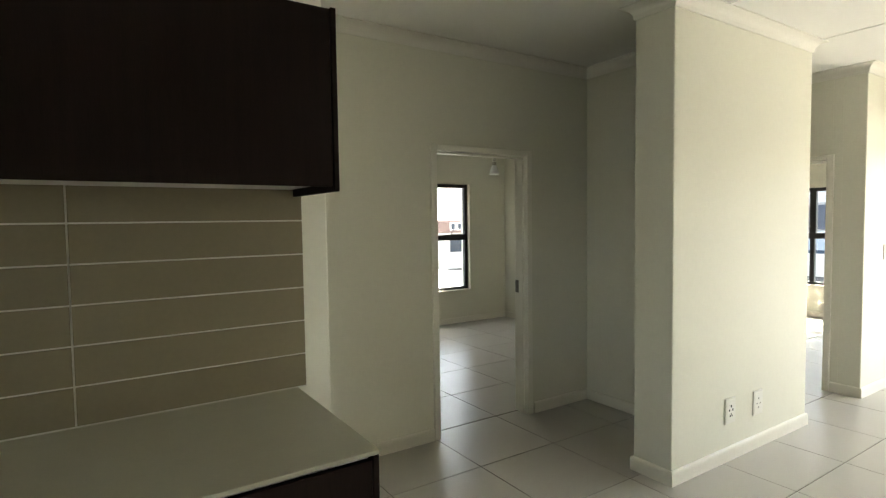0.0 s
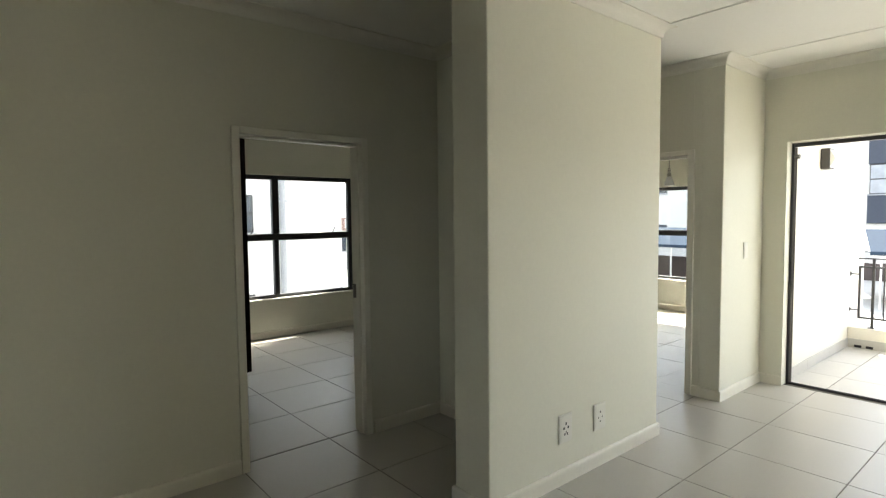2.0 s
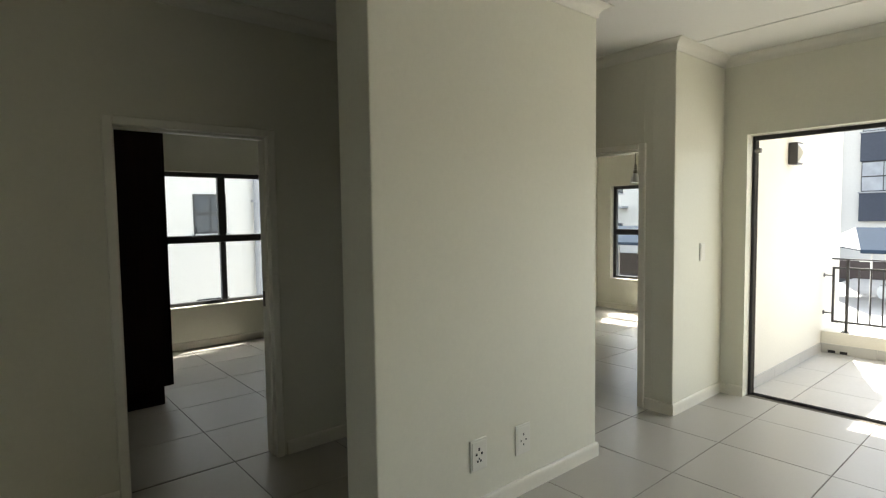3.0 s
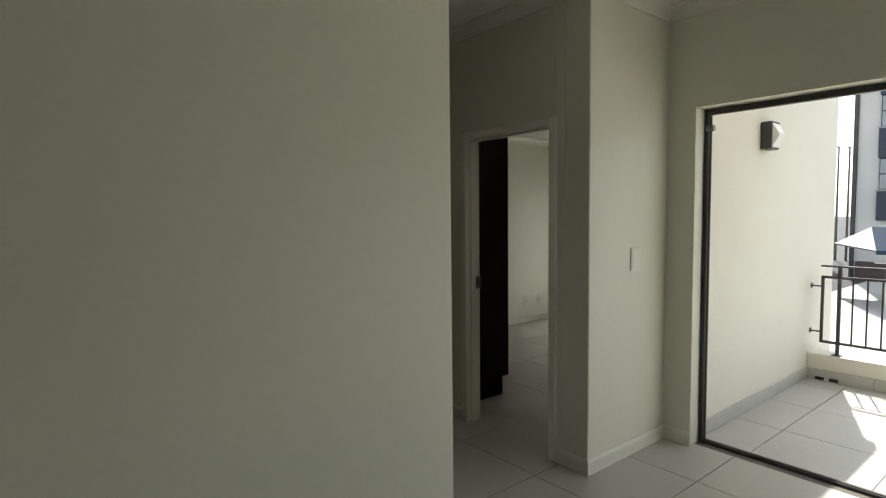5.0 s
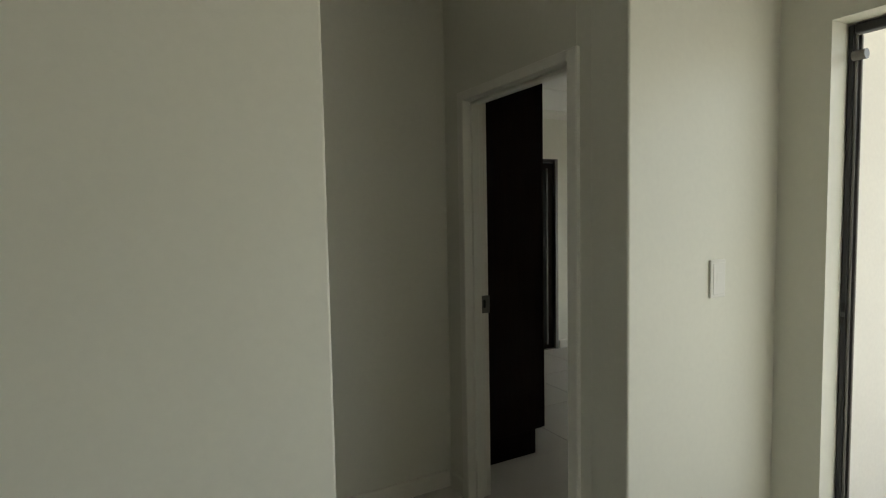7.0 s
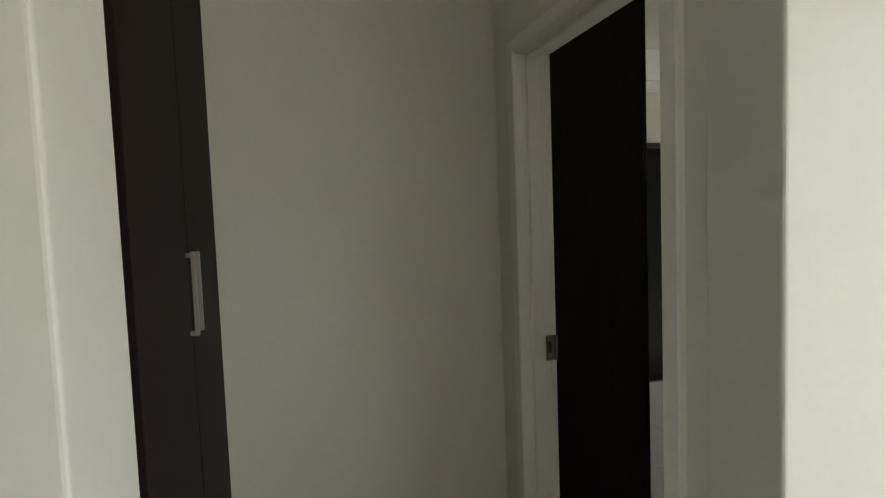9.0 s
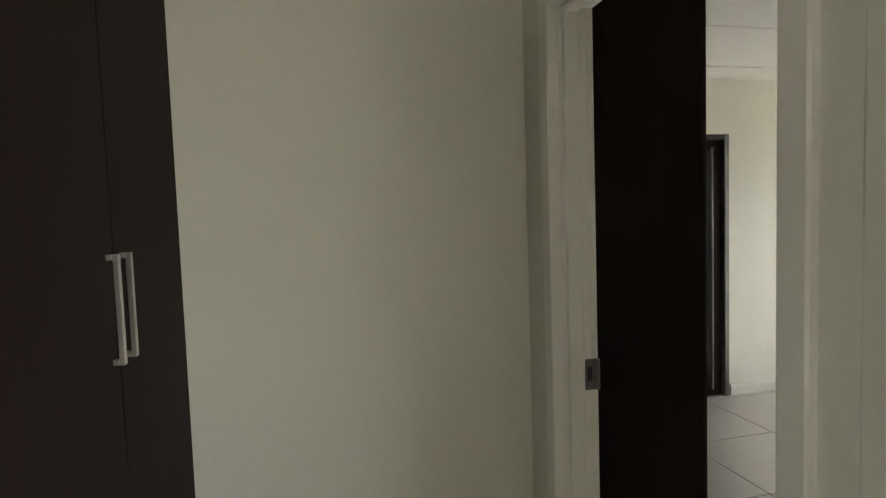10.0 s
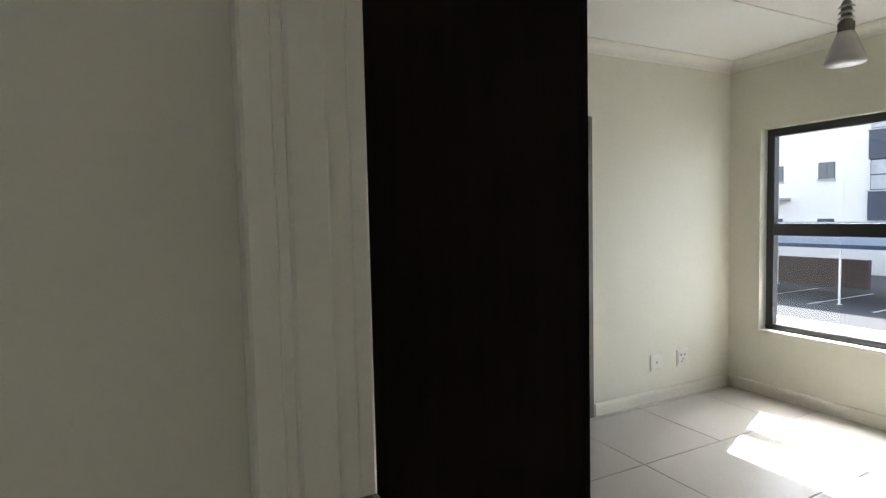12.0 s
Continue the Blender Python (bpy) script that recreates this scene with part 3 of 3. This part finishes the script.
def pendant(at, drop, label):
    t = thing("pendant_bulb", (at[0], at[1], at[2]), label, "pendant lamp", "pendant bulbs")
    bm = bmesh.new()
    lathe(bm, at, [(0.045, 0), (0.045, -0.012), (0.02, -0.03), (0.008, -0.034)], 20)
    part("ceiling_rose", bm, PLAST, t)
    bm = bmesh.new()
    z = at[2] - 0.03
    cyl(bm, (at[0], at[1], z), (at[0], at[1], at[2] - drop + 0.22), 0.0055, n=10)
    part("flex", bm, RUBBER, t)
    base = (at[0], at[1], at[2] - drop)
    bm = bmesh.new()
    lathe(bm, base, [(0.012, 0.225), (0.017, 0.215), (0.017, 0.16), (0.026, 0.15), (0.026, 0.115)], 20)
    part("lamp_holder", bm, RUBBER, t, "grey lamp holder")
    bm = bmesh.new()
    for dz in (0.165, 0.185, 0.205):
        lathe(bm, (base[0], base[1], base[2] + dz), [(0.022, -0.004), (0.026, 0), (0.022, 0.004)], 18)
    part("holder_ring", bm, PLAST, t, "white holder rings")
    bm = bmesh.new()
    lathe(bm, base, [(0.004, 0.0), (0.034, 0.001), (0.060, 0.006), (0.065, 0.014), (0.057, 0.036), (0.045, 0.07), (0.033, 0.10), (0.026, 0.118)], 28)
    part("bulb", bm, BULB, t, "frosted white reflector bulb, unlit")
    return t


pendant((7.30, 3.335, H2), H2 - 1.90, "unlit white bulb in a plain holder hanging from the bedroom ceiling")
pendant((3.95, 5.15, H), H - 2.10, "unlit white bulb in a plain holder hanging from the bedroom ceiling")


# ---- outside ----
GZ = -3.0
structure("ground", B(((-300, -300, GZ - 0.5), (400, 300, GZ))), ASPH, "dark asphalt yard between the apartment blocks", "ground")
structure("pavement", B(((13, -60, GZ), (26.9, 60, GZ + 0.10)), bev=0.02), PAVE, "pale concrete paving beside the parking yard", "pavement")
structure("pavement", B(((-20, 7.3, GZ), (12.9, 14.9, GZ + 0.08)), bev=0.02), BRICKPAVE, "grey block paving between the blocks", "pavement")
structure("pavement", B(((26.95, -40, GZ), (44.8, 9.4, GZ + 0.06)), bev=0.02), PAVE, "pale concrete paving under the carport", "pavement")
for i in range(5, 13):
    y = -14.3 + i * 2.6 + 5.0
    structure("road", B(((31.0, y, GZ), (36.6, y + 0.12, GZ + 0.006))), LINE, "white painted parking bay line", "road marking")
structure("wall_yard", B(((37.9, 17.6, GZ), (38.2, 60, GZ + 1.55))), BBROWN, "low brown brick yard wall", "wall")


def block(x0, y0, x1, y1, h, face, label, bays, storeys, navy=(), roof=0.3, top=BGREY, first=0.9, sh=2.95, ww=1.5, wh=1.35, facade="W"):
    """An apartment block; bays are the centres of the window columns on the face seen from the flat; navy holds bands of proud spandrels with strip windows between (from, to, first spandrel foot)."""
    t = thing("apartment_block", ((x0 + x1) / 2, (y0 + y1) / 2, GZ), label, "building", "apartment blocks around")
    part("wall", B(((x0, y0, GZ), (x1, y1, GZ + h)), bev=0.03), face, t)
    part("roof", B(((x0 - 0.3, y0 - 0.3, GZ + h), (x1 + 0.3, y1 + 0.3, GZ + h + roof)), bev=0.03), top, t)

    def P(u, w, z):
        return (x0 - w, u, z) if facade == "W" else (u, y0 - w, z)

    def pane_window(u, z, w_, h_, o, cols=2):
        w = part("window", B((P(u - w_ / 2, o - 0.05, z), P(u + w_ / 2, o + 0.03, z + h_)), bev=0.01), ALU, t)
        step = (w_ - 0.05) / cols
        for i in range(cols):
            a = u - w_ / 2 + 0.05 + i * step
            for c, d in ((0.06, h_ / 2 - 0.04), (h_ / 2 + 0.04, h_ - 0.06)):
                # Proud strip windows get the glass with the sky reflection in its colour.
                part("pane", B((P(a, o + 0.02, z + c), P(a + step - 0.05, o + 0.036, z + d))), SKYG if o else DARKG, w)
        return w
    for a, b, foot in navy:
        z = foot
        while z < GZ + h - 1.9:
            sp_ = part("navy_band", B((P(a, -0.1, z), P(b, 0.30, z + 1.80)), bev=0.02), BNAVY, t, "navy painted facade band")
            part("coping", B((P(a - 0.06, 0.0, z + 1.80), P(b + 0.06, 0.36, z + 1.90)), bev=0.02), BGREY, sp_)
            n = max(1, round((b - a) / 2.4))
            for i in range(n):
                u = a + (i + 0.5) * (b - a) / n
                pane_window(u, z + 1.90, (b - a) / n - 0.12, 1.93, 0.14, 2)
            z += 3.84
    for u in bays:
        for k in range(storeys):
            z = GZ + first + k * sh
            w = pane_window(u, z, ww, wh, 0.0)
            part("sill", B((P(u - ww / 2 - 0.06, 0.0, z - 0.12), P(u + ww / 2 + 0.06, 0.12, z)), bev=0.01), BGREY, w)
    return t


block(45, -18, 57, 10.5, 14, BWHITE, "white and navy apartment block beyond the balcony", [], 0, navy=[(-15, 9.25, 0.80)])
structure("wall_plinth", B(((44.7, -18, GZ), (45.0, 10.2, GZ + 1.2))), BBROWN, "dark brown brick plinth wall along the block", "wall")
block(45, 15.5, 57, 40, 14, BWHITE, "white apartment block with a navy corner across the yard", [23.53, 26.95, 29.5, 34], 3, navy=[(16.2, 20.95, 0.52)], first=2.52, sh=3.81, ww=1.06, wh=1.12)
block(-8, 15, 9.2, 26, 9.2, BWHITE, "white apartment block facing the bedroom window", [5.96, 4.2, 1.0], 3, first=1.35, ww=0.85, wh=1.05, sh=2.8, facade="S")
houses = block(14, 42, 60, 52, 3.4, BWHITE, "white houses with brown upper walls in the distance", [16, 19, 22, 25, 29, 33, 37, 42, 47], 1, roof=1.15, top=ROOFT, first=1.6, ww=1.6, wh=1.2, facade="S")
for u in (24.6, 28.0, 31.6):
    for du in (0.0, 0.75):
        part("upper_window", B(((u + du, 41.62, GZ + 3.62), (u + du + 0.6, 41.72, GZ + 4.38)), bev=0.02), BWHITE, houses, "white window frame")
        part("pane", B(((u + du + 0.12, 41.60, GZ + 3.74), (u + du + 0.48, 41.64, GZ + 4.26))), DARKG, houses)
pipe = thing("downpipe", (7.2, 14.9, GZ), "grey rainwater downpipe on the white facade", "downpipe")
bm = bmesh.new()
cyl(bm, (7.2, 14.88, GZ + 0.08), (7.2, 14.88, GZ + 9.1), 0.09, n=12)
part("pipe", bm, BGREY, pipe)
part("bracket", B(((7.08, 14.80, GZ + 5.0), (7.32, 15.0, GZ + 5.06))), BGREY, pipe)


def carport(y0, y1, skew, ridge_in, n, label):
    """A row of shaded bays under a low hipped sheet roof on thin posts; skew pushes the rear corner of the end along."""
    xa, xb, ze, zr = 31.7, 37.1, GZ + 2.66, GZ + 3.62
    xm = (xa + xb) / 2
    cp = thing("carport", (xm, (y0 + y1) / 2, GZ), label, "carport", "carports in the yard")
    bm = bmesh.new()
    rings = []
    for dz in (0.0, 0.06):
        rings.append([bm.verts.new(v) for v in ((xa, y0, ze + dz), (xb, y0, ze + dz), (xb, y1 + skew, ze + dz), (xa, y1, ze + dz), (xm, y0 + 0.6, zr + dz), (xm, y1 + ridge_in, zr + dz))])
    lo, hi = rings
    for r in rings:
        for f in ((0, 3, 5, 4), (1, 4, 5, 2), (0, 4, 1)):
            bm.faces.new([r[i] for i in f])
    for i in range(4):
        j = (i + 1) % 4
        bm.faces.new((lo[i], lo[j], hi[j], hi[i]))
    rf = part("roof", bm, BLUER, cp)
    bm = bmesh.new()
    tri = [[bm.verts.new(v) for v in ((xa, y1, ze + dz), (xb, y1 + skew, ze + dz), (xm, y1 + ridge_in, zr + dz))] for dz in (0.002, 0.058)]
    bm.faces.new(tri[0])
    bm.faces.new(tri[1][::-1])
    for i in range(3):
        bm.faces.new((tri[0][i], tri[1][i], tri[1][(i + 1) % 3], tri[0][(i + 1) % 3]))
    part("end_panel", bm, BWHITE, rf, "white sheet panel closing the roof end")
    part("fascia", B(((xa - 0.05, y0, ze - 0.10), (xa, y1, ze + 0.08)), bev=0.01), BLUER, cp, "blue fascia")
    part("beam", B(((xa + 0.22, y0, ze - 0.14), (xa + 0.34, y1, ze - 0.01)), bev=0.01), BWHITE, cp, "white beam")
    for i in range(n):
        y = y0 + 0.3 + i * (y1 - y0 - 0.7) / (n - 1)
        for x in (xa + 0.24, xb - 0.3):
            pst = part("post", B(((x, y, GZ), (x + 0.08, y + 0.08, ze - 0.13)), bev=0.01), BWHITE, cp)
            part("foot_plate", B(((x - 0.06, y - 0.06, GZ), (x + 0.14, y + 0.14, GZ + 0.02))), BWHITE, pst)
            part("brace", B(((x + 0.01, y + 0.08, ze - 0.5), (x + 0.07, y + 0.5, ze - 0.45)), bev=0.01), BWHITE, pst)
    return cp


carport(-20, 6.3, 3.0, 0.8, 7, "carport with a blue hipped sheet roof and white posts")
carport(9.8, 27.9, 0.0, -0.6, 4, "carport with a blue hipped sheet roof and white posts")


def car(at, label):
    """A parked hatchback, long side towards the flat."""
    x, y, z = at
    c = thing("car", at, label, "car")

    def shell(levels, w):
        bm = bmesh.new()
        rows = []
        for (a, b, h, inset) in levels:
            rows.append([bm.verts.new(v) for v in ((x - w + inset, y + a, z + h), (x + w - inset, y + a, z + h), (x + w - inset, y + b, z + h), (x - w + inset, y + b, z + h))])
        for p, q in zip(rows, rows[1:]):
            for i in range(4):
                bm.faces.new((p[i], p[(i + 1) % 4], q[(i + 1) % 4], q[i]))
        bm.faces.new(rows[0][::-1])
        bm.faces.new(rows[-1])
        bmesh.ops.bevel(bm, geom=bm.edges[:], offset=0.05, segments=2, affect="EDGES")
        return bm
    part("body", shell([(-2.0, 2.0, 0.25, 0.05), (-2.1, 2.1, 0.55, 0.0), (-2.0, 2.05, 0.88, 0.04)], 0.86), CARW, c)
    cab = part("cabin", shell([(-1.3, 1.75, 0.86, 0.06), (-0.75, 1.35, 1.40, 0.2)], 0.86), DARKG, c, "dark tinted glasshouse")
    part("roof", shell([(-0.80, 1.38, 1.37, 0.19), (-0.70, 1.28, 1.46, 0.24)], 0.86), CARW, cab)
    for dy in (-1.3, 1.3):
        for dx in (-0.78, 0.78):
            bm = bmesh.new()
            cyl(bm, (x + dx - 0.1, y + dy, z + 0.31), (x + dx + 0.1, y + dy, z + 0.31), 0.31, n=20)
            w = part("wheel", bm, TYRE, c)
            bm = bmesh.new()
            cyl(bm, (x + dx - 0.11, y + dy, z + 0.31), (x + dx + 0.11, y + dy, z + 0.31), 0.19, n=16)
            part("rim", bm, STEEL, w)
    return c


car((34.2, 3.9, GZ + 0.06), "silver parked hatchback with dark windows in the yard")
cnp = thing("entrance_canopy", (44.6, 26.6, GZ + 5.0), "thin grey concrete canopy on the white block", "canopy")
part("slab", B(((43.8, 25.9, GZ + 4.95), (45.02, 30.0, GZ + 5.15)), bev=0.02), BGREY, cnp)
dpn = thing("downpipe", (44.9, 10.5, GZ), "dark downpipe at the corner of the block", "downpipe")
bm = bmesh.new()
cyl(bm, (44.9, 10.45, GZ), (44.9, 10.45, GZ + 13.9), 0.13, n=10)
part("pipe", bm, RAILM, dpn)


for px, py, pz in ((60.0, 15.4, 6.9), (60.0, 14.6, 6.8)):
    pl = thing("light_mast", (px, py, GZ), "thin dark light mast beyond the yard", "mast", "masts beyond the yard")
    bm = bmesh.new()
    cyl(bm, (px, py, GZ), (px, py, pz), 0.11, 0.07, n=10)
    part("pole", bm, RAILM, pl)
    part("head", B(((px - 0.5, py - 0.08, pz), (px + 0.1, py + 0.08, pz + 0.12)), bev=0.02), RAILM, pl)

# ---- tiles, last ----
def tile_field(owner, x0, x1, y0, y1, ox, oy, p, z, material, gap=0.0027, cut=()):
    """Separate floor tiles on a grid through (ox, oy); cut tiles at the edges; tiles share a mesh where they are alike."""
    shared = {}
    i0, i1 = math.floor((x0 - ox) / p), math.ceil((x1 - ox) / p)
    j0, j1 = math.floor((y0 - oy) / p), math.ceil((y1 - oy) / p)
    for i in range(i0, i1):
        for j in range(j0, j1):
            a, b = max(x0, ox + i * p + gap), min(x1, ox + (i + 1) * p - gap)
            c, d = max(y0, oy + j * p + gap), min(y1, oy + (j + 1) * p - gap)
            if b - a < 0.02 or d - c < 0.02:
                continue
            key = (round(b - a, 3), round(d - c, 3))
            if key not in shared:
                shared[key] = mesh_of("tile", B(((0, 0, -0.012), (b - a, d - c, 0)), bev=0.0015), material)
            t = new("tile", shared[key])
            t.location = (a, c, z + random.uniform(-0.0004, 0.0004))
            t.parent = owner


fl = structure("floor_living", B(((-2.75, -2.8, -0.2), (XB + 0.2, 3.27, -0.003))), GROUT, "large pale grey-beige polished porcelain floor tiles", "floor")
f1 = structure("floor_bedroom_one", B(((1.62, 3.27, -0.2), (XP + 0.13, Y1 + 0.22, -0.003)), ((XP + 0.13, Y2 + 0.14, -0.2), (X1W + 0.2, Y1 + 0.22, -0.003))), GROUT, "large pale grey-beige polished porcelain floor tiles", "floor")
f2 = structure("floor_bedroom_two", B(((XP + 0.13, 3.27, -0.2), (X2, Y2 + 0.138, -0.003)), ((XP + 0.13, 1.97, -0.2), (X2, 3.27, -0.003))), GROUT, "large pale grey-beige polished porcelain floor tiles", "floor")
PT = 0.635
tile_field(fl, -2.6, XB + 0.05, -2.65, 3.27, 5.60, 1.352, PT, 0.0, TILE)
tile_field(f1, 1.75, X1, 3.27, Y1, 5.60, 1.352, PT, 0.0, TILE)
tile_field(f1, X1, X1W, Y2 + 0.14, Y1, 5.60, 1.352, PT, 0.0, TILE)
tile_field(f2, XP + 0.131, X2, 1.97, Y2, 7.396, 4.345, PT, 0.0, TILE)
tile_field(bf, XB + 0.201, 8.38, -2.6, 1.68, 5.60, 1.352, PT, -0.04, OUTTILE)
# skirting tiles on the balcony
for i in range(3):
    a, b = 6.24 + i * 0.712, min(8.37, 6.24 + (i + 1) * 0.712 - 0.004)
    part("skirting_tile", B(((a, 1.668, -0.04), (b, 1.681, 0.065)), bev=0.002), OUTTILE, bf)
for i in range(8):
    b = 1.667 - i * 0.5
    part("skirting_tile", B(((8.366, b - 0.496, -0.04), (8.381, b, 0.065)), bev=0.002), OUTTILE, bf)
# wall tiles behind the counter
for k in range(6):
    z = 0.902 + k * 0.1325
    for a, b in ((-0.284, 0.480), (-1.055, -0.290), (-1.826, -1.061)):
        part("tile", B(((a, 2.044, z + 0.003), (b, 2.052, z + 0.1295)), bev=0.0015), SPLASH, sp)
